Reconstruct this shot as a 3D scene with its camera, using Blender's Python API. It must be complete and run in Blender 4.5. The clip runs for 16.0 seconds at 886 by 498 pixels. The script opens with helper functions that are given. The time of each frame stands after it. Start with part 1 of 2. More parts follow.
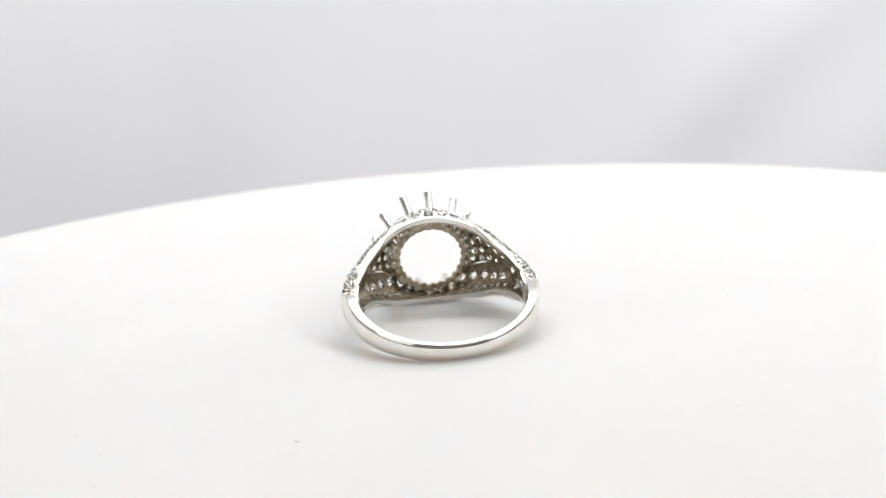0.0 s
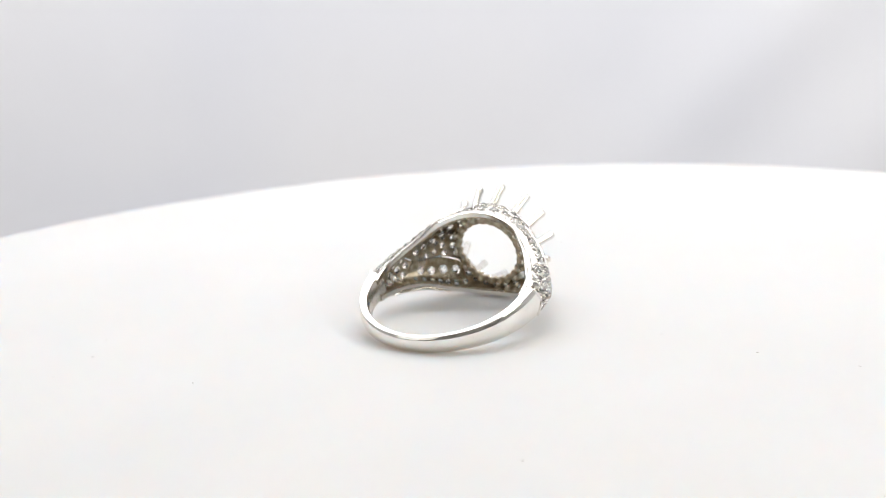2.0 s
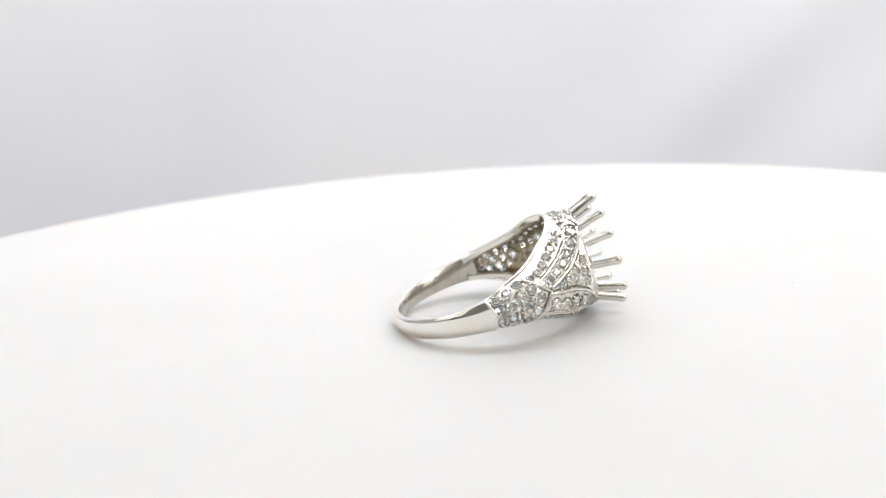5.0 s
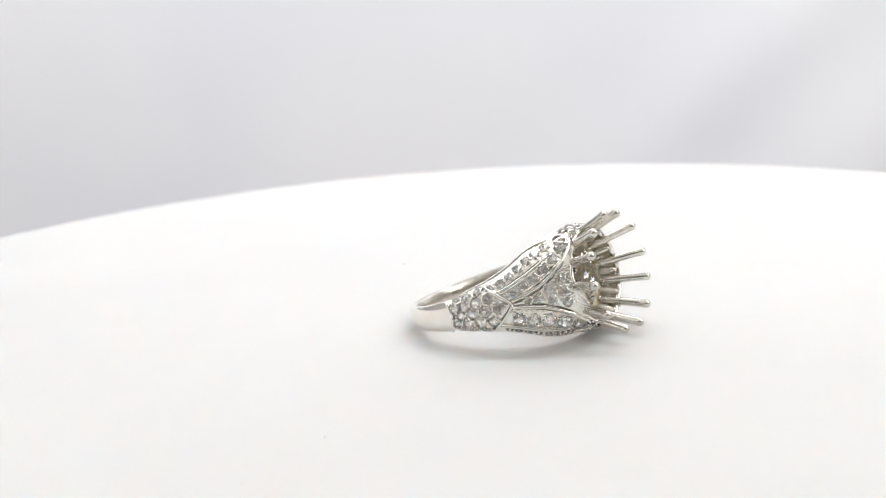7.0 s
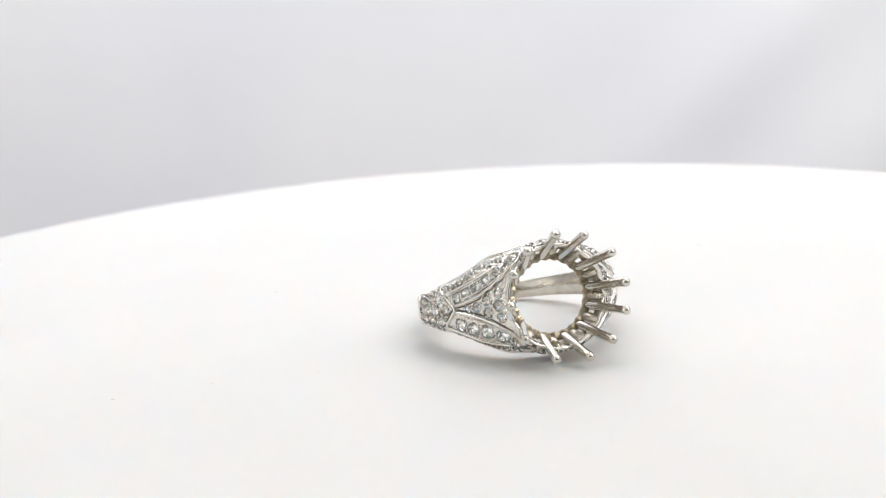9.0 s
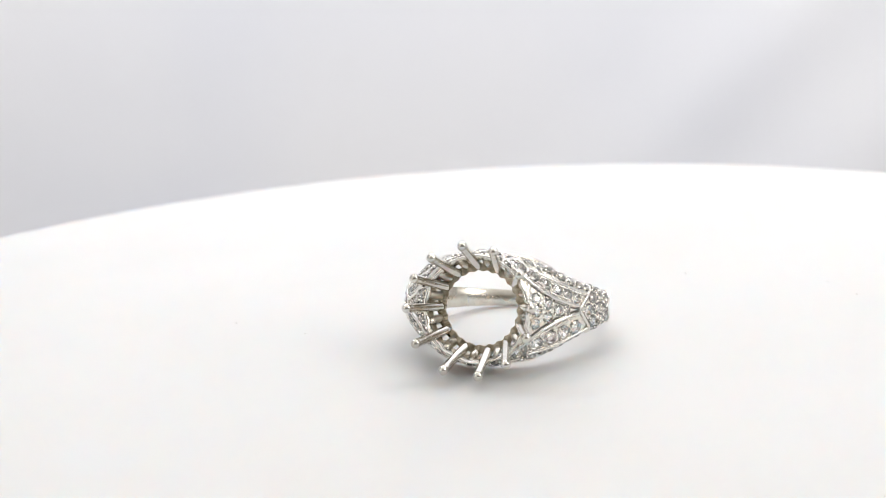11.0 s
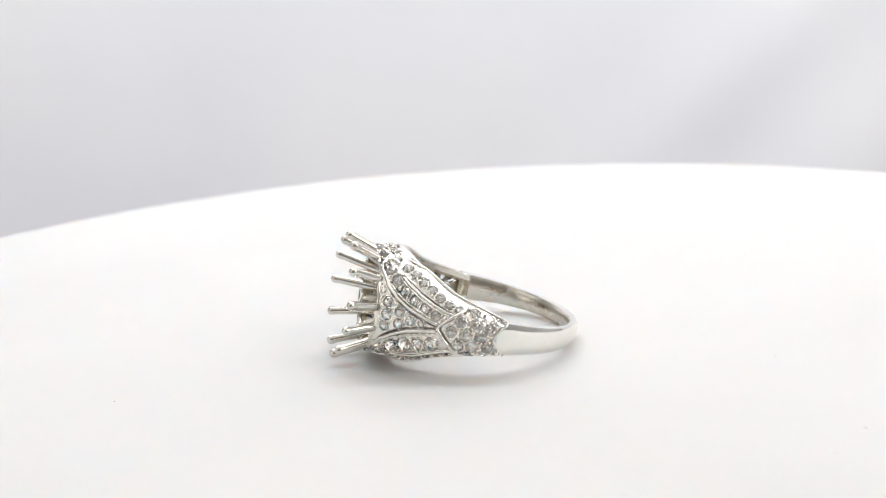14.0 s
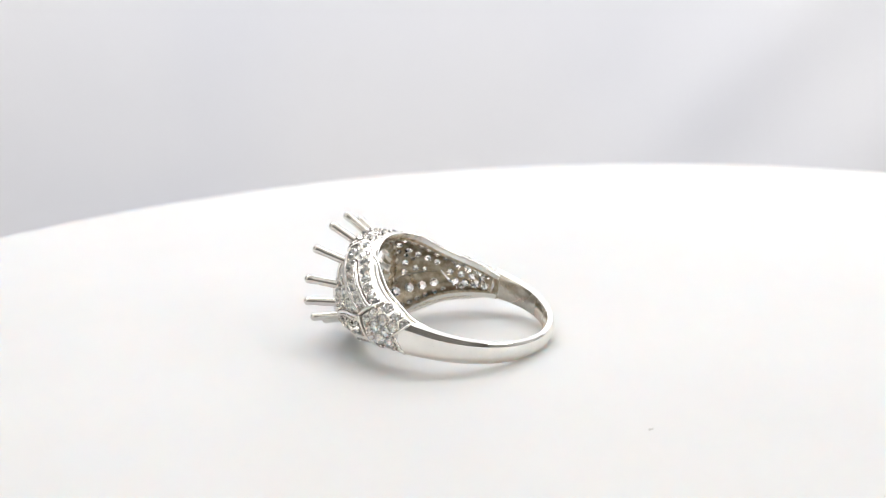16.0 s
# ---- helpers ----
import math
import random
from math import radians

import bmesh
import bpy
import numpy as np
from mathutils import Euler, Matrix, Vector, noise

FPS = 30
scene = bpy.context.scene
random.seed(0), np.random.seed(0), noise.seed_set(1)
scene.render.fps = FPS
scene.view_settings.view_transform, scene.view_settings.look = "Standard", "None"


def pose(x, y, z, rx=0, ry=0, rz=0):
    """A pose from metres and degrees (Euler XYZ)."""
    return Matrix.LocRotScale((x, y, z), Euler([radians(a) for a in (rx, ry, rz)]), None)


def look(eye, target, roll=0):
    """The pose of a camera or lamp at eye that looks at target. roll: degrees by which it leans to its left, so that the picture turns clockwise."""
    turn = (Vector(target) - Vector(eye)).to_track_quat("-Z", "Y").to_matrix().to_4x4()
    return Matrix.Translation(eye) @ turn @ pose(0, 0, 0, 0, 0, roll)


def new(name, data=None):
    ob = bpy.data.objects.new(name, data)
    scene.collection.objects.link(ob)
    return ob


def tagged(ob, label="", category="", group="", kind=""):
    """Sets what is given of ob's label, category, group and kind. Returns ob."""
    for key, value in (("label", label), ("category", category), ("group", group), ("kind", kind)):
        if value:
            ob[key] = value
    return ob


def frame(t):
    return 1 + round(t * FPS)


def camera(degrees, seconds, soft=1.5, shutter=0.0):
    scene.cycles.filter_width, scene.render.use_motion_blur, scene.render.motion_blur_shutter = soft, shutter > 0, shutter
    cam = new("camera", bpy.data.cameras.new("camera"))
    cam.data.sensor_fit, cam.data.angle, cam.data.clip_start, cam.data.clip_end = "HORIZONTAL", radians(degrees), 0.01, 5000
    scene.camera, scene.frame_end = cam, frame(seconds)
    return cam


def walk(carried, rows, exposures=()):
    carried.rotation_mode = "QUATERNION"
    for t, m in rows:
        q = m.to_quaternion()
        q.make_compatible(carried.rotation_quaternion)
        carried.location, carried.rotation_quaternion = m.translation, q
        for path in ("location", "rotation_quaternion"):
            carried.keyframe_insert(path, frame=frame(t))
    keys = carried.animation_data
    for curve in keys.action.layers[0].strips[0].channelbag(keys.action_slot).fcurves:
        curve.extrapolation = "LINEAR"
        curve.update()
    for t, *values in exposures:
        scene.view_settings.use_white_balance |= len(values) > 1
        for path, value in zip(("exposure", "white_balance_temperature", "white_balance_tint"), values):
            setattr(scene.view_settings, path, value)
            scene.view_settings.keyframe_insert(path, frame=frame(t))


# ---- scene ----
cam = camera(48.33, 16.0, soft=0.7)
cam.data.dof.use_dof, cam.data.dof.focus_distance, cam.data.dof.aperture_fstop = True, 0.096, 38.0
MM = 0.001
EYE = Vector((0.0, -100.98, 34.343)) * MM
AIM = EYE + Vector((-3.320, 99.945, -25.263)) * MM
walk(cam, [(0.0, look(EYE, AIM, -3.913)), (16.0, look(EYE, AIM, -3.913))])

# ---- light ----
world = bpy.data.worlds.new("studio_air")
scene.world = world
world.use_nodes = True
bg = world.node_tree.nodes["Background"]
bg.inputs["Color"].default_value = (0.93, 0.95, 1.0, 1)
bg.inputs["Strength"].default_value = 0.35


def softbox(name, eye, target, sx, sy, watts, colour):
    data = bpy.data.lights.new(name, "AREA")
    data.shape, data.size, data.size_y = "RECTANGLE", sx, sy
    data.energy, data.color = watts, colour
    ob = new(name, data)
    ob.matrix_world = look(eye, target)
    return ob


softbox("softbox_overhead", (0.32, -0.58, 0.98), (0.03, -0.18, 0), 1.7, 1.7, 4.4, (1.0, 0.982, 0.935))
softbox("softbox_side", (0.84, -0.40, 0.58), (0, 0.0, 0), 0.50, 0.50, 3.85, (1.0, 0.982, 0.935))
# added fill lights, unseen: one lifts the front left, one brightens the backdrop
softbox("fill_left", (-0.75, -0.60, 0.50), (0, 0.0, 0), 0.80, 0.80, 1.75, (1.0, 0.982, 0.935))
softbox("fill_backdrop", (0.05, 0.25, 0.78), (0.08, 0.60, 0.42), 1.3, 0.25, 11.4, (0.985, 0.975, 0.985))


# ---- materials ----
def material(name):
    m = bpy.data.materials.new(name)
    m.use_nodes = True
    nt = m.node_tree
    return m, nt, nt.nodes["Principled BSDF"]


def noise_node(nt, scale, detail=3.0, rough=0.5):
    co = nt.nodes.new("ShaderNodeTexCoord")
    n = nt.nodes.new("ShaderNodeTexNoise")
    n.inputs["Scale"].default_value, n.inputs["Detail"].default_value = scale, detail
    n.inputs["Roughness"].default_value = rough
    nt.links.new(co.outputs["Object"], n.inputs["Vector"])
    return n


def ramp(nt, src, a, b, lo=0.3, hi=0.7):
    r = nt.nodes.new("ShaderNodeValToRGB")
    r.color_ramp.elements[0].position, r.color_ramp.elements[1].position = lo, hi
    r.color_ramp.elements[0].color, r.color_ramp.elements[1].color = (*a, 1), (*b, 1)
    nt.links.new(src, r.inputs["Fac"])
    return r.outputs["Color"]


def bump(nt, bsdf, src, strength, dist):
    b = nt.nodes.new("ShaderNodeBump")
    b.inputs["Strength"].default_value, b.inputs["Distance"].default_value = strength, dist
    nt.links.new(src, b.inputs["Height"])
    nt.links.new(b.outputs["Normal"], bsdf.inputs["Normal"])


def grey(v):
    return (v, v, v)


def metal(name, dark, light, r0, r1, scale, bstr, bdist, grain=0):
    m, nt, b = material(name)
    n = noise_node(nt, scale, 4.0)
    nt.links.new(ramp(nt, n.outputs["Fac"], dark, light), b.inputs["Base Color"])
    nt.links.new(ramp(nt, noise_node(nt, scale * 0.22).outputs["Fac"], grey(r0), grey(r1)), b.inputs["Roughness"])
    b.inputs["Metallic"].default_value = 1.0
    if grain:
        vo = nt.nodes.new("ShaderNodeTexVoronoi")
        vo.inputs["Scale"].default_value = grain
        co = nt.nodes.new("ShaderNodeTexCoord")
        nt.links.new(co.outputs["Object"], vo.inputs["Vector"])
        bump(nt, b, vo.outputs["Distance"], 0.6, 0.00012)
    else:
        bump(nt, b, n.outputs["Fac"], bstr, bdist)
    return m


POLISHED = metal("polished_platinum", (0.83, 0.81, 0.77), (0.89, 0.87, 0.83), 0.07, 0.16, 900.0, 0.05, 0.00004)
GRAINED = metal("grained_platinum", (0.80, 0.77, 0.715), (0.94, 0.915, 0.86), 0.12, 0.30, 2600.0, 0.35, 0.00010, 3600.0)
# unpolished inner metal; the shade of the hollow is put into its brown colour
INNER = metal("unpolished_shaded_platinum", (0.25, 0.205, 0.14), (0.52, 0.46, 0.36), 0.22, 0.40, 1500.0, 0.3, 0.0001)
BAND_INSIDE = metal("rubbed_platinum", (0.60, 0.565, 0.50), (0.74, 0.705, 0.64), 0.20, 0.34, 1100.0, 0.15, 0.00006)
# darker, rougher metal for the walls of the sawn slits
SLIT_METAL = metal("dark_slit_metal", (0.22, 0.19, 0.145), (0.36, 0.32, 0.26), 0.45, 0.65, 2200.0, 0.3, 0.0001)
WIRE = metal("prong_platinum", (0.61, 0.588, 0.54), (0.80, 0.775, 0.725), 0.10, 0.22, 1400.0, 0.12, 0.00005)

DIAMOND, nt, b = material("diamond")
b.inputs["Base Color"].default_value = (1, 0.985, 0.95, 1)
b.inputs["Roughness"].default_value = 0.03
b.inputs["IOR"].default_value = 1.95
b.inputs["Transmission Weight"].default_value = 1.0

TABLE, nt, b = material("white_acrylic")
n = noise_node(nt, 30.0, 5.0)
nt.links.new(ramp(nt, n.outputs["Fac"], (0.606, 0.608, 0.600), (0.636, 0.638, 0.630)), b.inputs["Base Color"])
b.inputs["Roughness"].default_value = 0.55
b.inputs["Specular IOR Level"].default_value = 0.25
b.inputs["Subsurface Weight"].default_value = 0.85
b.inputs["Subsurface Radius"].default_value = (1.0, 0.72, 0.55)
b.inputs["Subsurface Scale"].default_value = 0.004
bump(nt, b, noise_node(nt, 2500.0, 2.0).outputs["Fac"], 0.03, 0.00005)

CLOTH, nt, b = material("white_cloth")
# bluish patches put the cool light on the cloth into its colour
n = noise_node(nt, 4.0, 2.0)
nt.links.new(ramp(nt, n.outputs["Fac"], (0.725, 0.742, 0.80), (0.82, 0.82, 0.838)), b.inputs["Base Color"])
b.inputs["Roughness"].default_value = 0.9
bump(nt, b, noise_node(nt, 900.0, 2.0).outputs["Fac"], 0.05, 0.0003)

WALL, nt, b = material("grey_wall_paint")
nt.links.new(ramp(nt, noise_node(nt, 6.0, 4.0).outputs["Fac"], (0.70, 0.695, 0.69), (0.76, 0.755, 0.745)), b.inputs["Base Color"])
b.inputs["Roughness"].default_value = 0.8
bump(nt, b, noise_node(nt, 300.0).outputs["Fac"], 0.1, 0.001)

# unseen wall behind the camera, darkened to put dark reflections in the metal
DARK_WALL, nt, b = material("dark_reflection_wall")
nt.links.new(ramp(nt, noise_node(nt, 6.0, 4.0).outputs["Fac"], (0.25, 0.236, 0.216), (0.33, 0.312, 0.288)), b.inputs["Base Color"])
b.inputs["Roughness"].default_value = 0.8
bump(nt, b, noise_node(nt, 300.0).outputs["Fac"], 0.1, 0.001)

DUST, nt, b = material("grey_lint")
b.inputs["Base Color"].default_value = (0.45, 0.43, 0.40, 1)
b.inputs["Roughness"].default_value = 0.95


# ---- mesh helpers (ring shapes are given in millimetres) ----
def mesh_from(name, verts, faces, mat, smooth=True, scale=MM):
    me = bpy.data.meshes.new(name)
    me.from_pydata([(x * scale, y * scale, z * scale) for x, y, z in verts], [], faces)
    me.materials.append(mat)
    bm = bmesh.new()
    bm.from_mesh(me)
    bmesh.ops.recalc_face_normals(bm, faces=bm.faces)
    bm.to_mesh(me)
    bm.free()
    if smooth:
        me.polygons.foreach_set("use_smooth", [True] * len(me.polygons))
    return me


def part(name, me, parent, label="", kind=""):
    ob = new(name, me)
    ob.parent = parent
    return tagged(ob, label, kind=kind)


def smooth_by_angle(me, degrees):
    bm = bmesh.new()
    bm.from_mesh(me)
    lim = radians(degrees)
    for f in bm.faces:
        f.smooth = True
    for e in bm.edges:
        e.smooth = len(e.link_faces) == 2 and e.calc_face_angle(0) < lim
    bm.to_mesh(me)
    bm.free()


def interp(x, table):
    xs, ys = zip(*table)
    return float(np.interp(x, xs, ys))


def grid_faces(nu, nv, base=0, close_v=False):
    out = []
    for i in range(nu - 1):
        for j in range(nv if close_v else nv - 1):
            k = (j + 1) % nv
            out.append((base + i * nv + j, base + i * nv + k, base + (i + 1) * nv + k, base + (i + 1) * nv + j))
    return out


def tube(points, radius, sides=6, taper=None):
    """Vertices and faces of a round wire through points; taper gives a factor for each point."""
    verts, faces = [], []
    pts = [Vector(p) for p in points]
    n = len(pts)
    for i, p in enumerate(pts):
        t = (pts[min(i + 1, n - 1)] - pts[max(i - 1, 0)]).normalized()
        a = t.cross(Vector((0.13, 0.21, 0.97)) if abs(t.z) < 0.9 else Vector((1, 0, 0))).normalized()
        c = t.cross(a)
        r = radius * (taper[i] if taper else 1.0)
        for k in range(sides):
            w = 2 * math.pi * k / sides
            verts.append(p + a * (r * math.cos(w)) + c * (r * math.sin(w)))
    faces += grid_faces(n, sides, 0, True)
    faces.append(tuple(range(sides)))
    faces.append(tuple(range((n - 1) * sides, n * sides)))
    return verts, faces


# ---- the room ----
def plain_box(name, lo, hi, mat):
    x0, y0, z0 = lo
    x1, y1, z1 = hi
    v = [(x0, y0, z0), (x1, y0, z0), (x1, y1, z0), (x0, y1, z0), (x0, y0, z1), (x1, y0, z1), (x1, y1, z1), (x0, y1, z1)]
    f = [(0, 3, 2, 1), (4, 5, 6, 7), (0, 1, 5, 4), (1, 2, 6, 5), (2, 3, 7, 6), (3, 0, 4, 7)]
    return new(name, mesh_from(name, v, f, mat, False, 1.0))


for nm, lo, hi in (("wall_south", (-1.3, -1.35, -0.75), (1.3, -1.25, 1.5)), ("wall_west", (-1.4, -1.35, -0.75), (-1.3, 1.3, 1.5)),
                   ("wall_east", (1.3, -1.35, -0.75), (1.4, 1.3, 1.5)), ("wall_north", (-1.3, 1.2, -0.75), (1.3, 1.3, 1.5)),
                   ("ceiling", (-1.4, -1.35, 1.5), (1.4, 1.3, 1.6)), ("floor", (-1.4, -1.35, -0.85), (1.4, 1.3, -0.75))):
    # the unseen south wall is the one darkened for the ring's reflections
    dark = nm == "wall_south"
    tagged(plain_box(nm, lo, hi, DARK_WALL if dark else WALL), "plain matt grey-brown wall, unseen, kept dark for reflections" if dark else "plain matt off-white painted room surface", nm.split("_")[0], kind="structure")


def backdrop_cloth():
    """A white sheet hung behind the table, with broad soft folds."""
    nu, nv, th = 121, 61, 0.003
    verts = []
    for side in (0.0, th):
        for i in range(nu):
            for j in range(nv):
                x, z = -0.95 + 1.9 * i / (nu - 1), -0.35 + 1.2 * j / (nv - 1)
                d = x * 0.62 - z * 0.78
                fold = 0.0031 * math.exp(-((d - 0.115) / 0.024) ** 2) + 0.0031 * math.exp(-((d - 0.20) / 0.03) ** 2)
                fold += 0.003 * math.sin(5.2 * x + 1.1) * math.cos(2.2 * z) + 0.001 * math.sin(11 * x + 3 * z)
                verts.append((x, 0.50 + 0.10 * z - fold + side, z))
    n = nu * nv
    faces = grid_faces(nu, nv) + grid_faces(nu, nv, n)
    rim = [i * nv for i in range(nu)] + [(nu - 1) * nv + j for j in range(1, nv)]
    rim += [i * nv + nv - 1 for i in range(nu - 2, -1, -1)] + list(range(nv - 2, 0, -1))
    faces += [(a, c, c + n, a + n) for a, c in zip(rim, rim[1:] + rim[:1])]
    return new("backdrop", mesh_from("backdrop", verts, faces, CLOTH, True, 1.0))


tagged(backdrop_cloth(), "white cloth backdrop hanging in broad soft folds", "backdrop", kind="structure")


# ---- turntable ----
def lathe(name, profile, sides, mat):
    """A turned solid round z from (radius, height) pairs, in millimetres, closed at both ends."""
    verts = [(r * math.cos(2 * math.pi * k / sides), r * math.sin(2 * math.pi * k / sides), z) for r, z in profile for k in range(sides)]
    faces = grid_faces(len(profile), sides, 0, True)
    faces += [tuple(range(sides)), tuple(range((len(profile) - 1) * sides, len(profile) * sides))]
    me = mesh_from(name, verts, faces, mat)
    smooth_by_angle(me, 40)
    return me


turntable = tagged(new("turntable"), "round white acrylic display turntable, slowly turning", "turntable")
part("turntable_top", lathe("turntable_top", [(98, -4.25), (102.05, -4.25), (102.8, -3.85), (103.18, -3.05), (103.18, -1.35), (102.95, -0.75), (102.5, -0.37), (101.85, -0.25)], 256, TABLE), turntable)
part("turntable_base", lathe("turntable_base", [(80, -32), (82, -31), (82, -5), (80, -4.3)], 96, TABLE), turntable)
part("foot", lathe("foot", [(60, -34.5), (60, -32.05)], 64, WALL), turntable)
tagged(new("pedestal", lathe("pedestal", [(70, -750), (70, -34.55)], 48, WALL)), "plain grey round pedestal under the turntable", "pedestal")

# ---- the ring ----
# local axes: x towards the setting, y across the finger hole, z along the finger
BORE = 8.85
HALF_WIDTH = [(-2.0, 1.30), (-1.0, 1.42), (0.3, 1.72), (1.9, 2.22), (3.6, 2.80), (4.8, 3.28), (5.8, 3.92), (6.6, 4.52), (7.3, 5.02), (8.0, 5.34), (9.0, 5.45), (10.4, 5.40), (11.3, 5.22), (11.8, 5.02), (12.05, 4.82), (12.2, 4.6)]
RIDGE = [(-2.0, 10.1), (-1.0, 10.28), (0.0, 10.4), (2.0, 10.4), (4.0, 10.0), (5.25, 9.5), (7.0, 8.45), (8.2, 7.65), (9.5, 6.75), (10.7, 5.88), (11.3, 5.42), (11.8, 5.05), (12.05, 4.82), (12.2, 4.6)]
POWER = [(-1.0, 7.0), (2.0, 4.4), (6.0, 2.8), (9.0, 2.15), (11.0, 2.0)]


def smooth_interp(x, table):
    return sum(interp(x + d, table) * w for d, w in ((-0.5, 0.2), (-0.25, 0.2), (0, 0.2), (0.25, 0.2), (0.5, 0.2))) if x < 10.4 else interp(x, table)


def hull(x, v, side):
    """The point of the pave shell at x, at the fraction v of its half width, on one side of the ring."""
    p, w, r = interp(x, POWER), smooth_interp(x, HALF_WIDTH), smooth_interp(x, RIDGE)
    return Vector((x, side * r * max(0.0, 1 - abs(v) ** p) ** (1 / p), v * w))


def hull_normal(x, v, side):
    a = hull(x + 0.06, v, side) - hull(x - 0.06, v, side)
    c = hull(x, min(v + 0.02, 0.999), side) - hull(x, max(v - 0.02, -0.999), side)
    n = a.cross(c).normalized()
    q = hull(x, v, side)
    out = Vector((0.35 * x, q.y, 0.6 * q.z))
    return n if n.dot(out) > 0 else -n


def carved_shell():
    """The shell, bored through along the finger and along the setting."""
    xs = [-1.0 + 13.2 * i / 84 for i in range(85)]
    sides = 128
    verts = []
    for x in xs:
        p, w, r = interp(x, POWER), smooth_interp(x, HALF_WIDTH), smooth_interp(x, RIDGE)
        for k in range(sides):
            c, s = math.cos(2 * math.pi * k / sides), math.sin(2 * math.pi * k / sides)
            verts.append((x, math.copysign(r * abs(c) ** (2 / p), c), math.copysign(w * abs(s) ** (2 / p), s)))
    faces = grid_faces(len(xs), sides, 0, True) + [tuple(range(sides)), tuple(range((len(xs) - 1) * sides, len(xs) * sides))]
    ob = new("shell", mesh_from("shell", verts, faces, GRAINED))
    cutters = []
    for axis in ("finger", "setting"):
        v = []
        n = 144
        rows = [(BORE, -9), (BORE, 9)] if axis == "finger" else [(4.30, 5.0), (4.30, 9.7), (4.46, 10.3), (4.72, 11.0), (4.98, 11.8), (5.05, 13.5)]
        for r, h in rows:
            for k in range(n):
                c, s = r * math.cos(2 * math.pi * (k + 0.37) / n), r * math.sin(2 * math.pi * (k + 0.37) / n)
                v.append((c, s, h) if axis == "finger" else (h, c, s))
        f = grid_faces(len(rows), n, 0, True) + [tuple(range(n)), tuple(range((len(rows) - 1) * n, len(rows) * n))]
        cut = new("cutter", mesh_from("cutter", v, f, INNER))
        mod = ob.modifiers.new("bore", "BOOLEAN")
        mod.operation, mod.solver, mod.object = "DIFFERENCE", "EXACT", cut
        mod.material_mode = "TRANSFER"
        cutters.append(cut)
    hx = [0.2 + 10.5 * i / 40 for i in range(41)]
    hv = []
    for x in hx:
        p, w, r = interp(x, POWER), smooth_interp(x, HALF_WIDTH) - 0.72, smooth_interp(x, RIDGE) - 0.85
        for k in range(96):
            c, q = math.cos(2 * math.pi * (k + 0.21) / 96), math.sin(2 * math.pi * (k + 0.21) / 96)
            hv.append((x, math.copysign(r * abs(c) ** (2 / p), c), math.copysign(w * abs(q) ** (2 / p), q)))
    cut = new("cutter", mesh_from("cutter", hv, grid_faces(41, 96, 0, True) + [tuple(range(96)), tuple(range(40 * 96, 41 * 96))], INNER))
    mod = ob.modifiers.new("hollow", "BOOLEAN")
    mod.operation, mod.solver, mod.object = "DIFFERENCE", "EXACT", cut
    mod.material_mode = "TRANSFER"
    cutters.append(cut)
    cut = new("cutter", seat_cutter())
    mod = ob.modifiers.new("seats", "BOOLEAN")
    mod.operation, mod.solver, mod.object, mod.use_self = "DIFFERENCE", "EXACT", cut, True
    mod.material_mode = "TRANSFER"
    cutters.append(cut)
    bpy.context.view_layer.update()
    me = bpy.data.meshes.new_from_object(ob.evaluated_get(bpy.context.evaluated_depsgraph_get()))
    me.name = "shell"
    for o in (ob, *cutters):
        bpy.data.objects.remove(o)
    smooth_by_angle(me, 32)
    return me


TURN0, TILT = 98.089, 14.337
CENTRE = Vector((-3.834, 0.222, 3.12)) * MM


def ring_pose(t):
    """The ring rides on the turntable, which turns clockwise at nearly even speed."""
    a = turn_angle(t)
    return pose(0, 0, 0, 0, 0, -a) @ Matrix.Translation(CENTRE) @ pose(0, 0, 0, 0, 0, TURN0) @ pose(0, 0, 0, 0, -TILT, 0)


def turn_angle(t):
    return 18.4065 * t + 0.034298 * t * t


ring = tagged(new("ring"), "platinum semi-mount ring, diamond pave shoulders, empty twelve-prong setting", "ring")


# half spans of the band from its back, at its edges and at its point, and the lift of its ends over the pave
SPAN = {1: (radians(89), radians(4.0)), -1: (radians(91.8), radians(7.6))}


def band_radius(a, v):
    """The outer radius of the band at the angle a from its back and the fraction v of its half width."""
    k = max(0.0, min(1.0, (abs(a) - radians(80)) / radians(14)))
    return 10.36 + 0.08 * (abs(a) / 1.6) ** 2 - 0.30 * abs(v) ** 3 + 0.22 * k * k


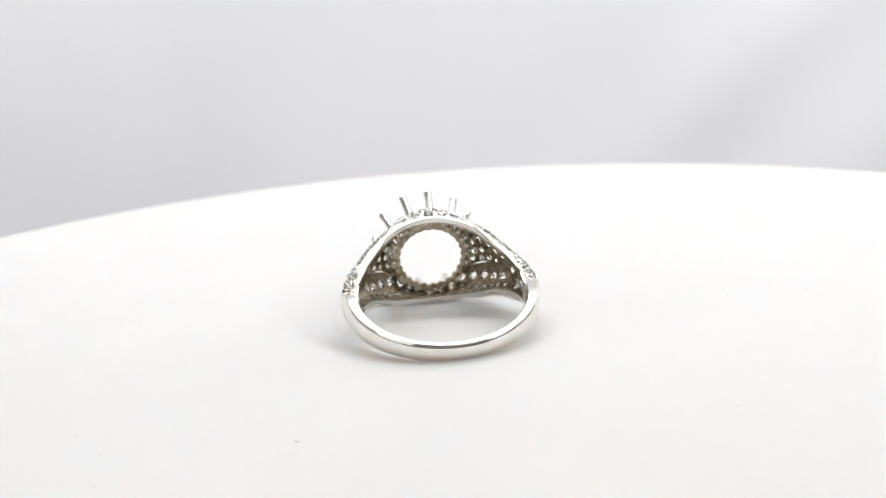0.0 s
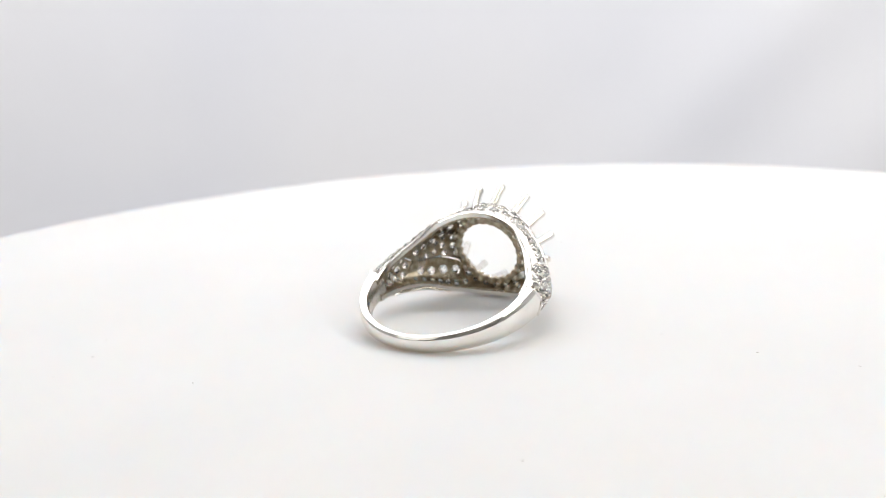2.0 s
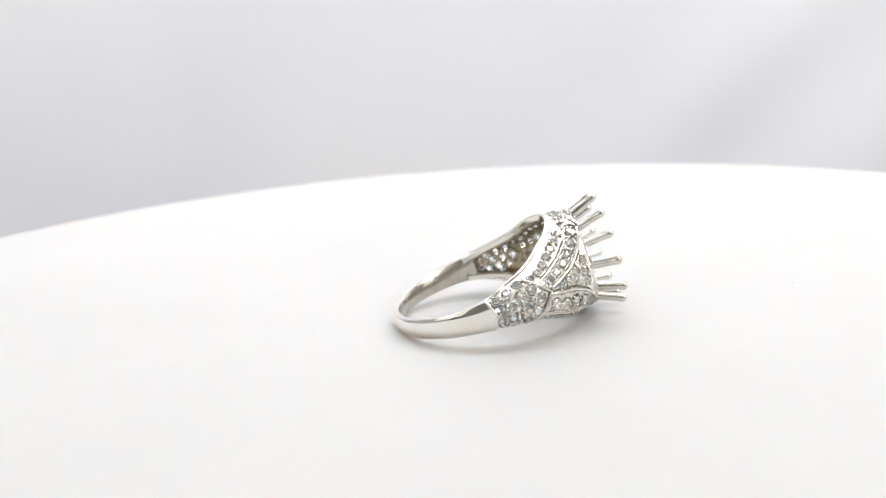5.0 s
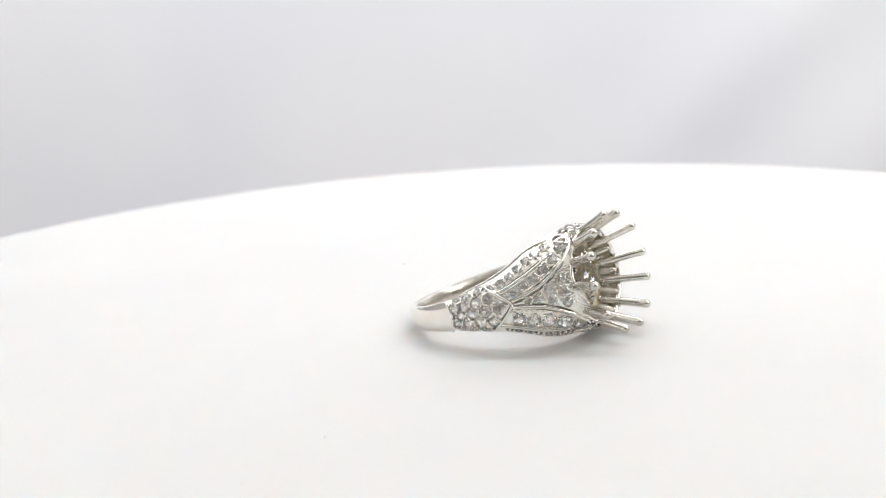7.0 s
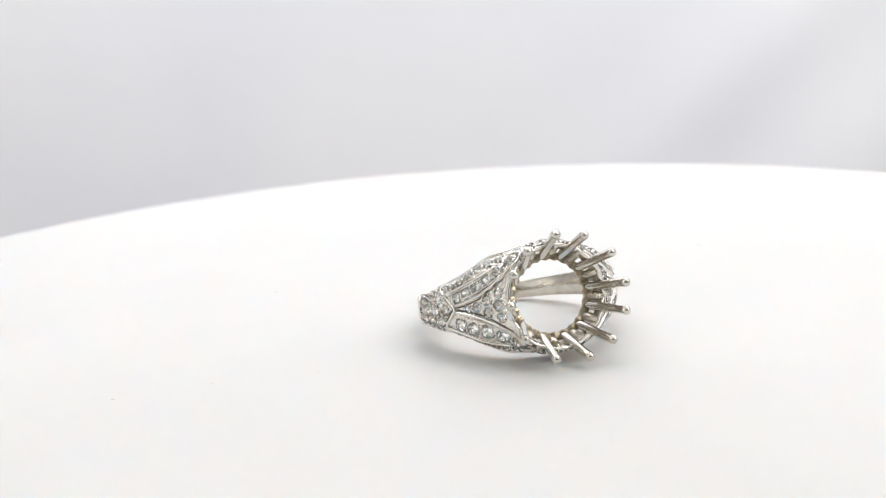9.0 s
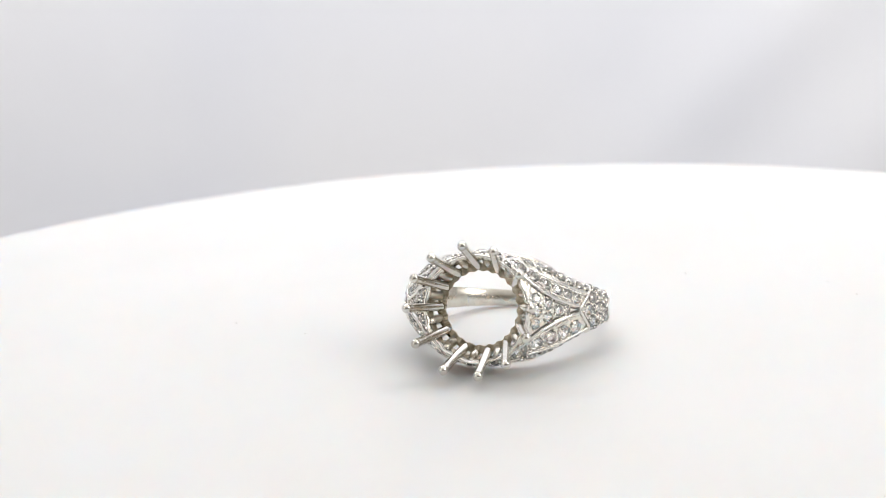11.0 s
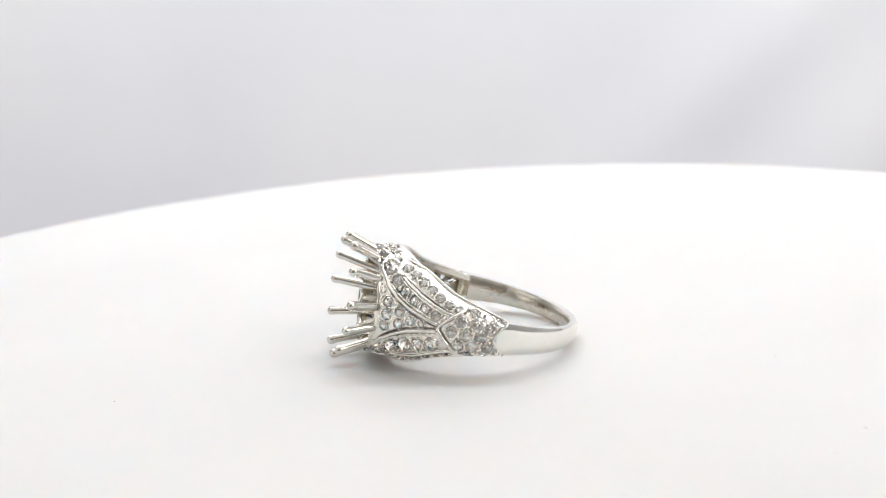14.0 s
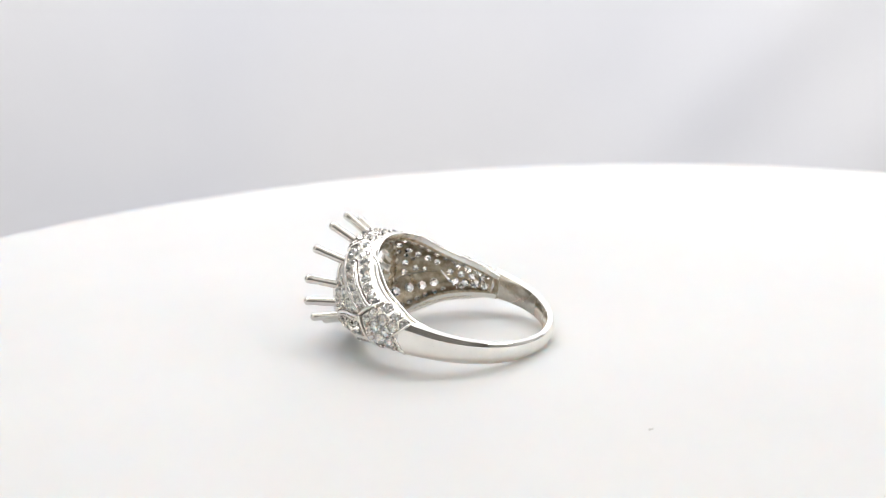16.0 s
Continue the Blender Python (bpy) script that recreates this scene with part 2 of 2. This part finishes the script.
def shank():
    """The plain polished band from shoulder to shoulder, its ends pointed into the pave, its back a little out of true."""
    nu, verts = 129, []
    sec = []
    for v in (-1.0, -0.92, -0.7, -0.35, 0.0, 0.35, 0.7, 0.92, 1.0):
        sec.append((v, 1))
    for v in (0.97, 0.6, 0.0, -0.6, -0.97):
        sec.append((v, 0))
    for i in range(nu):
        f = 2 * i / (nu - 1) - 1
        edge, point = SPAN[1 if f > 0 else -1]
        for v, outer in sec:
            a = f * (edge + point * (1 - abs(v)) * outer)
            back = 1 - abs(f) ** 2.2
            w = 0.91 + 0.65 * (abs(f) ** 1.9)
            r = band_radius(a, v) - 0.16 * back if outer else BORE - 0.03 + 0.30 * back + 0.30 * abs(v) ** 5
            th = math.pi + a
            verts.append((r * math.cos(th), r * math.sin(th) - 0.22 * back, v * w + 0.08 * abs(f) ** 2 - 0.08 * back))
    m = len(sec)
    faces = grid_faces(nu, m, 0, True) + [tuple(range(m)), tuple(range((nu - 1) * m, nu * m))]
    me = mesh_from("shank", verts, faces, POLISHED)
    me.materials.append(BAND_INSIDE)
    for k, poly in enumerate(me.polygons[:(nu - 1) * m]):
        if 9 <= k % m <= 12:
            poly.material_index = 1
    smooth_by_angle(me, 50)
    return me


part("shank", shank(), ring, "mirror-polished plain tapering band")


def fishtail(side):
    """The raised bright rim of the band's pointed end."""
    pts = []
    edge, point = SPAN[side]
    for i in range(13):
        v = -1 + i / 6
        a = edge + point * (1 - abs(v))
        th = math.pi + side * a
        r = band_radius(a, v)
        pts.append((r * math.cos(th), r * math.sin(th), v * 1.56 + 0.08))
    v, f = tube(pts, 0.13, 8)
    return mesh_from("fishtail_rim", v, f, POLISHED)


for side in (1, -1):
    part("fishtail_rim", fishtail(side), ring)


def hallmark(k):
    """A bar of the tiny worn stamp inside the band."""
    th, h = radians(-106 - 1.75 * k), (0.22, 0.16, 0.22, 0.14, 0.20, 0.17)[k]
    v = []
    for r in (BORE + 0.12, BORE - 0.06):
        for da, dz in ((-0.25, -h), (0.25, -h), (0.25, h), (-0.25, h)):
            a = th + radians(da)
            v.append((r * math.cos(a), r * math.sin(a), dz))
    return mesh_from("hallmark_bar", v, [(0, 1, 2, 3), (4, 5, 6, 7), (0, 1, 5, 4), (1, 2, 6, 5), (2, 3, 7, 6), (3, 0, 4, 7)], GRAINED, False)


for k in range(6):
    part("hallmark_bar", hallmark(k), ring, "worn dark stamped mark")


def rail(sign):
    """The polished lip that runs along the finger hole from shoulder to shoulder, over the setting."""
    verts, nu = [], 121
    for i in range(nu):
        th = radians(-96 + 192 * i / (nu - 1))
        row = []
        for dr, lift in ((-0.02, 0.04), (0.08, 0.09), (0.26, 0.10), (0.42, 0.02)):
            r = BORE + dr
            x, y = r * math.cos(th), abs(r * math.sin(th))
            w, p = smooth_interp(x, HALF_WIDTH), interp(x, POWER)
            z = w * max(0.0, 1 - min(0.985, y / smooth_interp(x, RIDGE)) ** p) ** (1 / p)
            row.append((x, r * math.sin(th), z + lift))
        row += [(x, y, z - 0.55) for x, y, z in reversed(row)]
        verts += [(x, y, sign * z) for x, y, z in row]
    faces = grid_faces(nu, 8, 0, True) + [tuple(range(8)), tuple(range((nu - 1) * 8, nu * 8))]
    me = mesh_from("edge_rail", verts, faces, POLISHED)
    smooth_by_angle(me, 50)
    return me


for sign in (1, -1):
    part("edge_rail", rail(sign), ring, "bright polished edge lip")


# prongs: (angle round the setting, reach)
def prong(angle, seed):
    rnd = random.Random(seed)
    a = radians(angle)
    u = Vector((0, math.cos(a), math.sin(a)))
    base, tip = Vector((9.7, 0.05, 0)) + u * 3.98, Vector((14.86 + rnd.uniform(-0.08, 0.08), 0.1, 0)) + u * 6.13
    along = (tip - base).length
    pts = [base.lerp(tip, k) for k in (0, 0.1, 0.4, 0.6, 0.78)] + [base.lerp(tip, 1 - d / along) for d in (0.86, 0.62, 0.40, 0.20, 0.06, 0.0)]
    v, f = tube(pts, 0.45, 14, (0.85, 1.05, 1.0, 0.97, 0.95, 0.97, 1.06, 1.06, 0.90, 0.55, 0.2))
    return mesh_from("prong", v, f, WIRE)


for i, ang in enumerate((95.6, 67, 35.9, 4.7, -21.1, -51.2, -79, -112.1, -147.2, 179.9, 151.7, 126.9)):
    part("prong", prong(ang, i), ring, "slender flared prong with a rounded tip")


def collet():
    """The pierced seat of the setting: a thin wavy hoop that carries the prongs and uprights."""
    n, verts, faces = 144, [], []
    for rows in (((4.45, 9.60), (4.0, 9.48), (3.66, 9.62), (3.66, 9.9), (4.0, 10.0), (4.45, 9.95)),):
        b0 = len(verts)
        for r, x in rows:
            for k in range(n):
                a = 2 * math.pi * k / n
                notch = 0.5 + 0.5 * math.cos(24 * a + 0.6)
                verts.append((x + 0.12 * notch, (r - 0.16 * notch) * math.cos(a), (r - 0.16 * notch) * math.sin(a)))
        m = len(rows) - 1
        faces += grid_faces(len(rows), n, b0, True) + [(b0 + k, b0 + (k + 1) % n, b0 + m * n + (k + 1) % n, b0 + m * n + k) for k in range(n)]
    # the hoop takes the same shade-darkened inner metal
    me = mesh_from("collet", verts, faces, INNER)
    smooth_by_angle(me, 40)
    return me


seat = part("collet", collet(), ring, "wavy inner hoop of the empty setting")
for ob in list(ring.children):
    if ob.name.split(".")[0] == "prong":
        ob.parent = seat


def gallery_post(angle):
    """A short upright of the gallery between two prongs."""
    u = Vector((0, math.cos(radians(angle)), math.sin(radians(angle))))
    pts = [Vector((x, 0, 0)) + u * r for x, r in ((9.6, 4.22), (9.95, 4.36), (10.5, 4.62), (11.2, 4.95), (11.6, 5.10))]
    v, f = tube(pts, 0.50, 12, (0.7, 1.0, 1.0, 0.8, 0.4))
    return mesh_from("gallery_post", v, f, BAND_INSIDE)


for ang in (81, 51.5, 20.5, -8, -36, -65, -95.5, -129.5, -163.5, 166, 139.5, 111):
    part("gallery_post", gallery_post(ang), seat, "short dull upright between the prongs")


# stones
def brilliant():
    """A round brilliant of unit diameter, girdle at z = 0."""
    v, f = [], []
    for r, z, off in ((0.29, 0.15, 0.5), (0.43, 0.075, 0.0), (0.5, 0.012, 0.5), (0.5, -0.02, 0.5), (0.29, -0.30, 0.0)):
        for k in range(8):
            a = 2 * math.pi * (k + off) / 8
            v.append((r * math.cos(a), r * math.sin(a), z))
    v.append((0, 0, -0.66))
    f.append(tuple(range(8)))
    for row in range(4):
        for k in range(8):
            a, b_, c, d = row * 8 + k, row * 8 + (k + 1) % 8, (row + 1) * 8 + k, (row + 1) * 8 + (k + 1) % 8
            if row == 2:
                f.append((a, b_, d, c))
            elif row % 2 == 0:
                f += [(a, b_, d), (a, d, c)]
            else:
                f += [(a, b_, c), (b_, d, c)]
    f += [(32 + k, 32 + (k + 1) % 8, 40) for k in range(8)]
    me = mesh_from("diamond", v, f, DIAMOND, False)
    return me


CUT = brilliant()
rnd = random.Random(7)
BEADS, SEATS, SLITS = [], [], []


def set_stone(q, n, d):
    ob = part("diamond", CUT, ring)
    roll = rnd.uniform(0, 360)
    tip = (n + Vector((rnd.uniform(-0.14, 0.14), rnd.uniform(-0.14, 0.14), rnd.uniform(-0.14, 0.14)))).normalized()
    ob.matrix_basis = Matrix.Translation((q + n * 0.03) * MM) @ tip.to_track_quat("Z", "Y").to_matrix().to_4x4() @ pose(0, 0, 0, 0, 0, roll) @ Matrix.Diagonal((d, d, d, 1))
    SEATS.append((q, n, d))
    a = n.cross(Vector((0.2, 0.3, 0.93))).normalized()
    c = n.cross(a)
    o = rnd.uniform(0, 1.5)
    for k in range(6):
        w = o + k * math.pi / 3 + rnd.uniform(-0.15, 0.15)
        BEADS.append((q + (a * math.cos(w) + c * math.sin(w)) * (d * 0.52) + n * 0.06, rnd.uniform(0.08, 0.14)))
    return ob


def stone_row(side, stops, d0, d1, gap=1.04):
    """Stones set one beside the other along a line of the shell, from the first stop to the last."""
    x0, x1 = stops[0][0], stops[-1][0]
    x, last = x0, None
    while x > x1:
        f = (x0 - x) / (x0 - x1)
        d = d0 + (d1 - d0) * f
        v = interp(-x, [(-a, c) for a, c in stops])
        q = hull(x, v, side)
        if last is None or (q - last[0]).length >= gap * 0.5 * (d + last[1]):
            set_stone(q, hull_normal(x, v, side), d)
            last = (q, d)
        x -= 0.01


def lay(side, x, v, d):
    set_stone(hull(x, v, side), hull_normal(x, v, side), d)


# lines of the pattern, (x, fraction of the half width): the triangle's edge, the line between a leaf and the edge row (upper, lower)
TRIANGLE = [(6.6, 0.03), (7.4, 0.06), (8.2, 0.10), (9.1, 0.16), (10.1, 0.28), (10.9, 0.44), (11.32, 0.62)]
PARTING = {1: [(5.1, 0.42), (6.0, 0.40), (6.8, 0.41), (8.0, 0.46), (9.0, 0.56), (10.0, 0.70)],
           -1: [(4.7, 0.54), (5.7, 0.57), (6.8, 0.60), (8.0, 0.67), (9.1, 0.73), (10.0, 0.77)]}
for side in (1, -1):
    for x, v, d in ((10.85, 0.0, 1.2), (10.9, 0.225, 1.12), (10.9, -0.225, 1.12), (9.8, 0.11, 1.1), (9.8, -0.11, 1.1), (8.8, 0.0, 1.1), (7.9, 0.0, 0.8)):
        lay(side, x, v, d)
    # upper leaf: a staggered double row that narrows to one
    stone_row(side, [(10.75, 0.74), (10.1, 0.58), (9.3, 0.43), (8.3, 0.33), (7.4, 0.27), (6.2, 0.20)], 1.42, 1.08)
    stone_row(side, [(10.35, 0.40), (9.6, 0.29), (8.6, 0.19)], 1.0, 0.8)
    # lower leaf: one row of larger stones
    stone_row(side, [(10.75, -0.72), (9.9, -0.58), (9.05, -0.48), (7.9, -0.42), (6.5, -0.34), (5.9, -0.32)], 1.72, 1.40, 0.99)
    # rows along the edges
    stone_row(side, [(9.2, 0.80), (7.75, 0.68), (6.65, 0.60), (5.4, 0.585), (4.5, 0.62)], 1.18, 1.0)
    stone_row(side, [(9.2, -0.855), (8.0, -0.80), (6.65, -0.76), (5.0, -0.74), (4.3, -0.75)], 1.05, 0.95)
    # pave of the shoulder, in chevrons
    for x, v, d in ((5.35, 0.0, 1.2), (4.05, 0.0, 1.35), (2.7, 0.0, 1.3), (4.6, 0.36, 1.25), (3.3, 0.37, 1.35), (1.98, 0.36, 1.25), (3.35, 0.72, 1.25), (2.1, 0.72, 1.2), (0.95, 0.70, 1.1)):
        for s in ((1, -1) if v else (1,)):
            lay(side, x, v * s, d)
    if side < 0:
        for x, v in ((1.4, 0.0), (0.75, 0.36), (0.75, -0.36)):
            lay(side, x, v, 1.15)
# stones round the drum above and below the setting
for s in (1, -1):
    for x, angles in ((11.3, (55, 69, 83, 97, 111, 125)), (10.1, (62, 76, 90, 104, 118))):
        for g in angles:
            w, r = smooth_interp(x, HALF_WIDTH), smooth_interp(x, RIDGE)
            a = radians(g)
            q = Vector((x, r * math.cos(a), s * w * math.sin(a)))
            set_stone(q, Vector((0.12, math.cos(a), s * math.sin(a))).normalized(), 1.12)


def beads():
    v, f = [], []
    for q, r in BEADS:
        b0 = len(v)
        for i in range(1, 4):
            for k in range(6):
                a, e = 2 * math.pi * k / 6, math.pi * i / 4
                v.append((q.x + r * math.sin(e) * math.cos(a), q.y + r * math.sin(e) * math.sin(a), q.z + r * math.cos(e)))
        v += [(q.x, q.y, q.z + r), (q.x, q.y, q.z - r)]
        f += [tuple(b0 + o for o in g) for g in grid_faces(3, 6, 0, True)]
        f += [(b0 + k, b0 + (k + 1) % 6, b0 + 18) for k in range(6)] + [(b0 + 12 + k, b0 + 12 + (k + 1) % 6, b0 + 19) for k in range(6)]
    return mesh_from("grain_bead", v, f, POLISHED)


# bright engraved lines between the bands of stones
def path_on_shell(side, stops, radius):
    pts = []
    for (x0, v0), (x1, v1) in zip(stops, stops[1:]):
        for k in range(4):
            x, v = x0 + (x1 - x0) * k / 4, v0 + (v1 - v0) * k / 4
            pts.append(hull(x, v, side) + hull_normal(min(x, 11.6), v, side) * 0.08)
    ve, fa = tube(pts, radius, 6)
    return mesh_from("milgrain_line", ve, fa, POLISHED)


def line_on_shell(side, stops, radius):
    pts = []
    n = 40
    xs = [s[0] for s in stops]
    for i in range(n):
        x = xs[0] + (xs[-1] - xs[0]) * i / (n - 1)
        v = interp(-x, [(-a, c) for a, c in stops]) if xs[0] > xs[-1] else interp(x, stops)
        pts.append(hull(x, v, side) + hull_normal(x, v, side) * 0.12)
    ve, fa = tube(pts, radius, 6, [min(1.0, 0.35 + 0.13 * min(i, n - 1 - i)) for i in range(n)])
    if radius < 0.1:
        for p in pts[3:-3]:
            BEADS.append((p + hull_normal(p.x, 0, side) * 0.02, radius * 1.25))
    return mesh_from("milgrain_line", ve, fa, POLISHED)


def groove(side, s, table, x0, x1, wide, deep, dv=0.0):
    SLITS.append(([(hull(x, s * (interp(x, table) + dv), side), hull_normal(x, s * interp(x, table), side)) for x in np.linspace(x0, x1, 16)], wide, deep))


CHEVRON = [(6.45, 0.0), (5.75, 0.22), (5.0, 0.44), (4.2, 0.66), (3.75, 0.80)]
for side in (1, -1):
    for s in (1, -1):
        # the broad bright edge of the leaf, its fine beaded line and the sawn groove beside the triangle
        part("leaf_edge", path_on_shell(side, [(x, s * (v + 0.045)) for x, v in TRIANGLE] + [(11.5, 0.72 * s), (11.45, 0.81 * s), (11.0, 0.87 * s), (10.3, 0.87 * s), (9.8, 0.81 * s)], 0.19), ring, "raised polished leaf edge")
        part("milgrain_line", line_on_shell(side, [(x, s * (v + 0.115)) for x, v in TRIANGLE[1:-1]], 0.075), ring)
        groove(side, s, TRIANGLE, 6.7, 11.1, 0.075 if s > 0 else 0.10, 0.55 if s > 0 else 1.15, -0.015)
        # the line between the leaf and the edge row
        part("parting_line", path_on_shell(side, [(x, s * v) for x, v in PARTING[s]], 0.14), ring, "raised polished line")
        part("milgrain_line", line_on_shell(side, [(x, s * (v - 0.06)) for x, v in PARTING[s]], 0.07), ring)
        groove(side, s, PARTING[s], 5.4, 9.7, 0.06, 0.5, 0.045)
        # the bright chevron that closes the leaves, sawn through behind it
        part("chevron_line", path_on_shell(side, [(x + 0.12, s * v) for x, v in CHEVRON], 0.17), ring, "raised polished chevron")
        SLITS.append(([(hull(x - 0.14, s * v, side), hull_normal(x, s * v, side)) for x, v in CHEVRON], 0.10 if s < 0 else 0.07, 1.5))
        SLITS.append(([(hull(4.3 - 1.55 * v, s * v, side), hull_normal(3.8, s * v, side)) for v in np.linspace(0.5, 0.9, 5)], 0.07, 0.9))
        edge, point = SPAN[-side]
        SLITS.append(([(hull(-10.45 * math.cos(edge + point * (1 - v)) + 0.2, v * s, side), hull_normal(0.6, v * s, side)) for v in np.linspace(0.03, 0.86, 7)], 0.07, 0.7))
        part("border_strip", line_on_shell(side, [(9.3, 0.905 * s), (8.0, 0.875 * s), (6.0, 0.86 * s), (3.0, 0.88 * s), (0.2, 0.88 * s)], 0.16), ring, "smooth polished border")


def setting_rim():
    """The bright uneven hoop round the mouth of the setting."""
    n, v = 144, []
    rows = ((11.50, 5.14), (11.74, 5.18), (11.88, 5.10), (11.86, 4.96), (11.7, 4.90), (11.45, 4.84))
    for x, r in rows:
        for k in range(n):
            a = 2 * math.pi * k / n
            w = 0.07 * math.cos(12 * a + 0.4) + 0.04 * math.sin(5 * a)
            q = r - (0.14 * (0.5 + 0.5 * math.cos(24 * a)) if r < 4.95 else 0.0)
            v.append((x + w, q * math.cos(a), q * math.sin(a)))
    m = len(rows) - 1
    f = grid_faces(len(rows), n, 0, True) + [(k, (k + 1) % n, m * n + (k + 1) % n, m * n + k) for k in range(n)]
    return mesh_from("setting_rim", v, f, POLISHED)


part("setting_rim", setting_rim(), ring, "bright scalloped rim of the setting")


def seat_cutter():
    """Tapered holes for the stones and thin sawn slits between the bands, as one cutting body."""
    v, f = [], []
    for q, n, d in SEATS:
        a = n.cross(Vector((0.2, 0.3, 0.93))).normalized()
        c = n.cross(a)
        b0, m = len(v), 12
        for h, r in ((0.5, 0.475), (-0.06, 0.475), (-0.40, 0.34), (-2.2, 0.29)):
            for k in range(m):
                w = 2 * math.pi * (k + 0.3) / m
                v.append(q + n * h + (a * math.cos(w) + c * math.sin(w)) * (r * d))
        f += grid_faces(4, m, b0, True) + [tuple(range(b0, b0 + m)), tuple(range(b0 + 3 * m, b0 + 4 * m))]
    seat_faces = len(f)
    for line, wide, deep in SLITS:
        b0 = len(v)
        for i, (q, n) in enumerate(line):
            t = (line[min(i + 1, len(line) - 1)][0] - line[max(i - 1, 0)][0]).normalized()
            c = n.cross(t).normalized()
            v += [q + n * 0.4 + c * wide, q + n * 0.4 - c * wide, q - n * deep - c * wide * 0.7, q - n * deep + c * wide * 0.7]
        k = len(line)
        f += grid_faces(k, 4, b0, True) + [(b0, b0 + 1, b0 + 2, b0 + 3), tuple(b0 + 4 * (k - 1) + j for j in range(4))]
    me = mesh_from("cutter", v, f, POLISHED, False)
    me.materials.append(SLIT_METAL)
    for poly in me.polygons[seat_faces:]:
        poly.material_index = 1
    return me


shell = part("shell", carved_shell(), ring, "pierced pave shell with grained edges")
for ob in list(ring.children):
    if ob.name.split(".")[0] in ("diamond", "milgrain_line", "border_strip", "leaf_edge", "parting_line", "chevron_line"):
        ob.parent = shell
part("grain_bead", beads(), shell, "raised metal grains holding the stones", "stuff")

# ---- lint on the turntable ----
lint = [(-15.6, -26.1, 0.22), (28.1, 6.4, 0.16), (37.2, 7.2, 0.12), (17.8, 7.1, 0.14), (21.2, -23.7, 0.14), (-8.4, 12.8, 0.10), (-35.5, -22.5, 0.16), (-31.9, -26.6, 0.15), (-11.6, 36.0, 0.14), (-30.3, -32.2, 0.13)]
specks = []
for k, (x, y, r) in enumerate(lint):
    g = random.Random(k)
    turn = g.uniform(0, 3.1)
    pts = [(x + r * 2.2 * (q - 0.5) * math.cos(turn) + g.uniform(-0.3, 0.3) * r, y + r * 2.2 * (q - 0.5) * math.sin(turn) + g.uniform(-0.3, 0.3) * r, r * 0.2 - 0.25) for q in (0, 0.33, 0.66, 1)]
    v, f = tube(pts, r * 0.16, 6, (0.5, 1, 0.9, 0.4))
    specks.append(tagged(new("lint_speck", mesh_from("lint_speck", v, f, DUST)), "tiny grey speck of lint on the white turntable", "lint", "specks of lint"))


def motions():
    times = [0.5 * i for i in range(33)]
    walk(ring, [(t, ring_pose(t)) for t in times])
    spin = [(t, pose(0, 0, 0, 0, 0, -turn_angle(t))) for t in times]
    walk(turntable, spin)
    for ob in specks:
        walk(ob, spin)


motions()
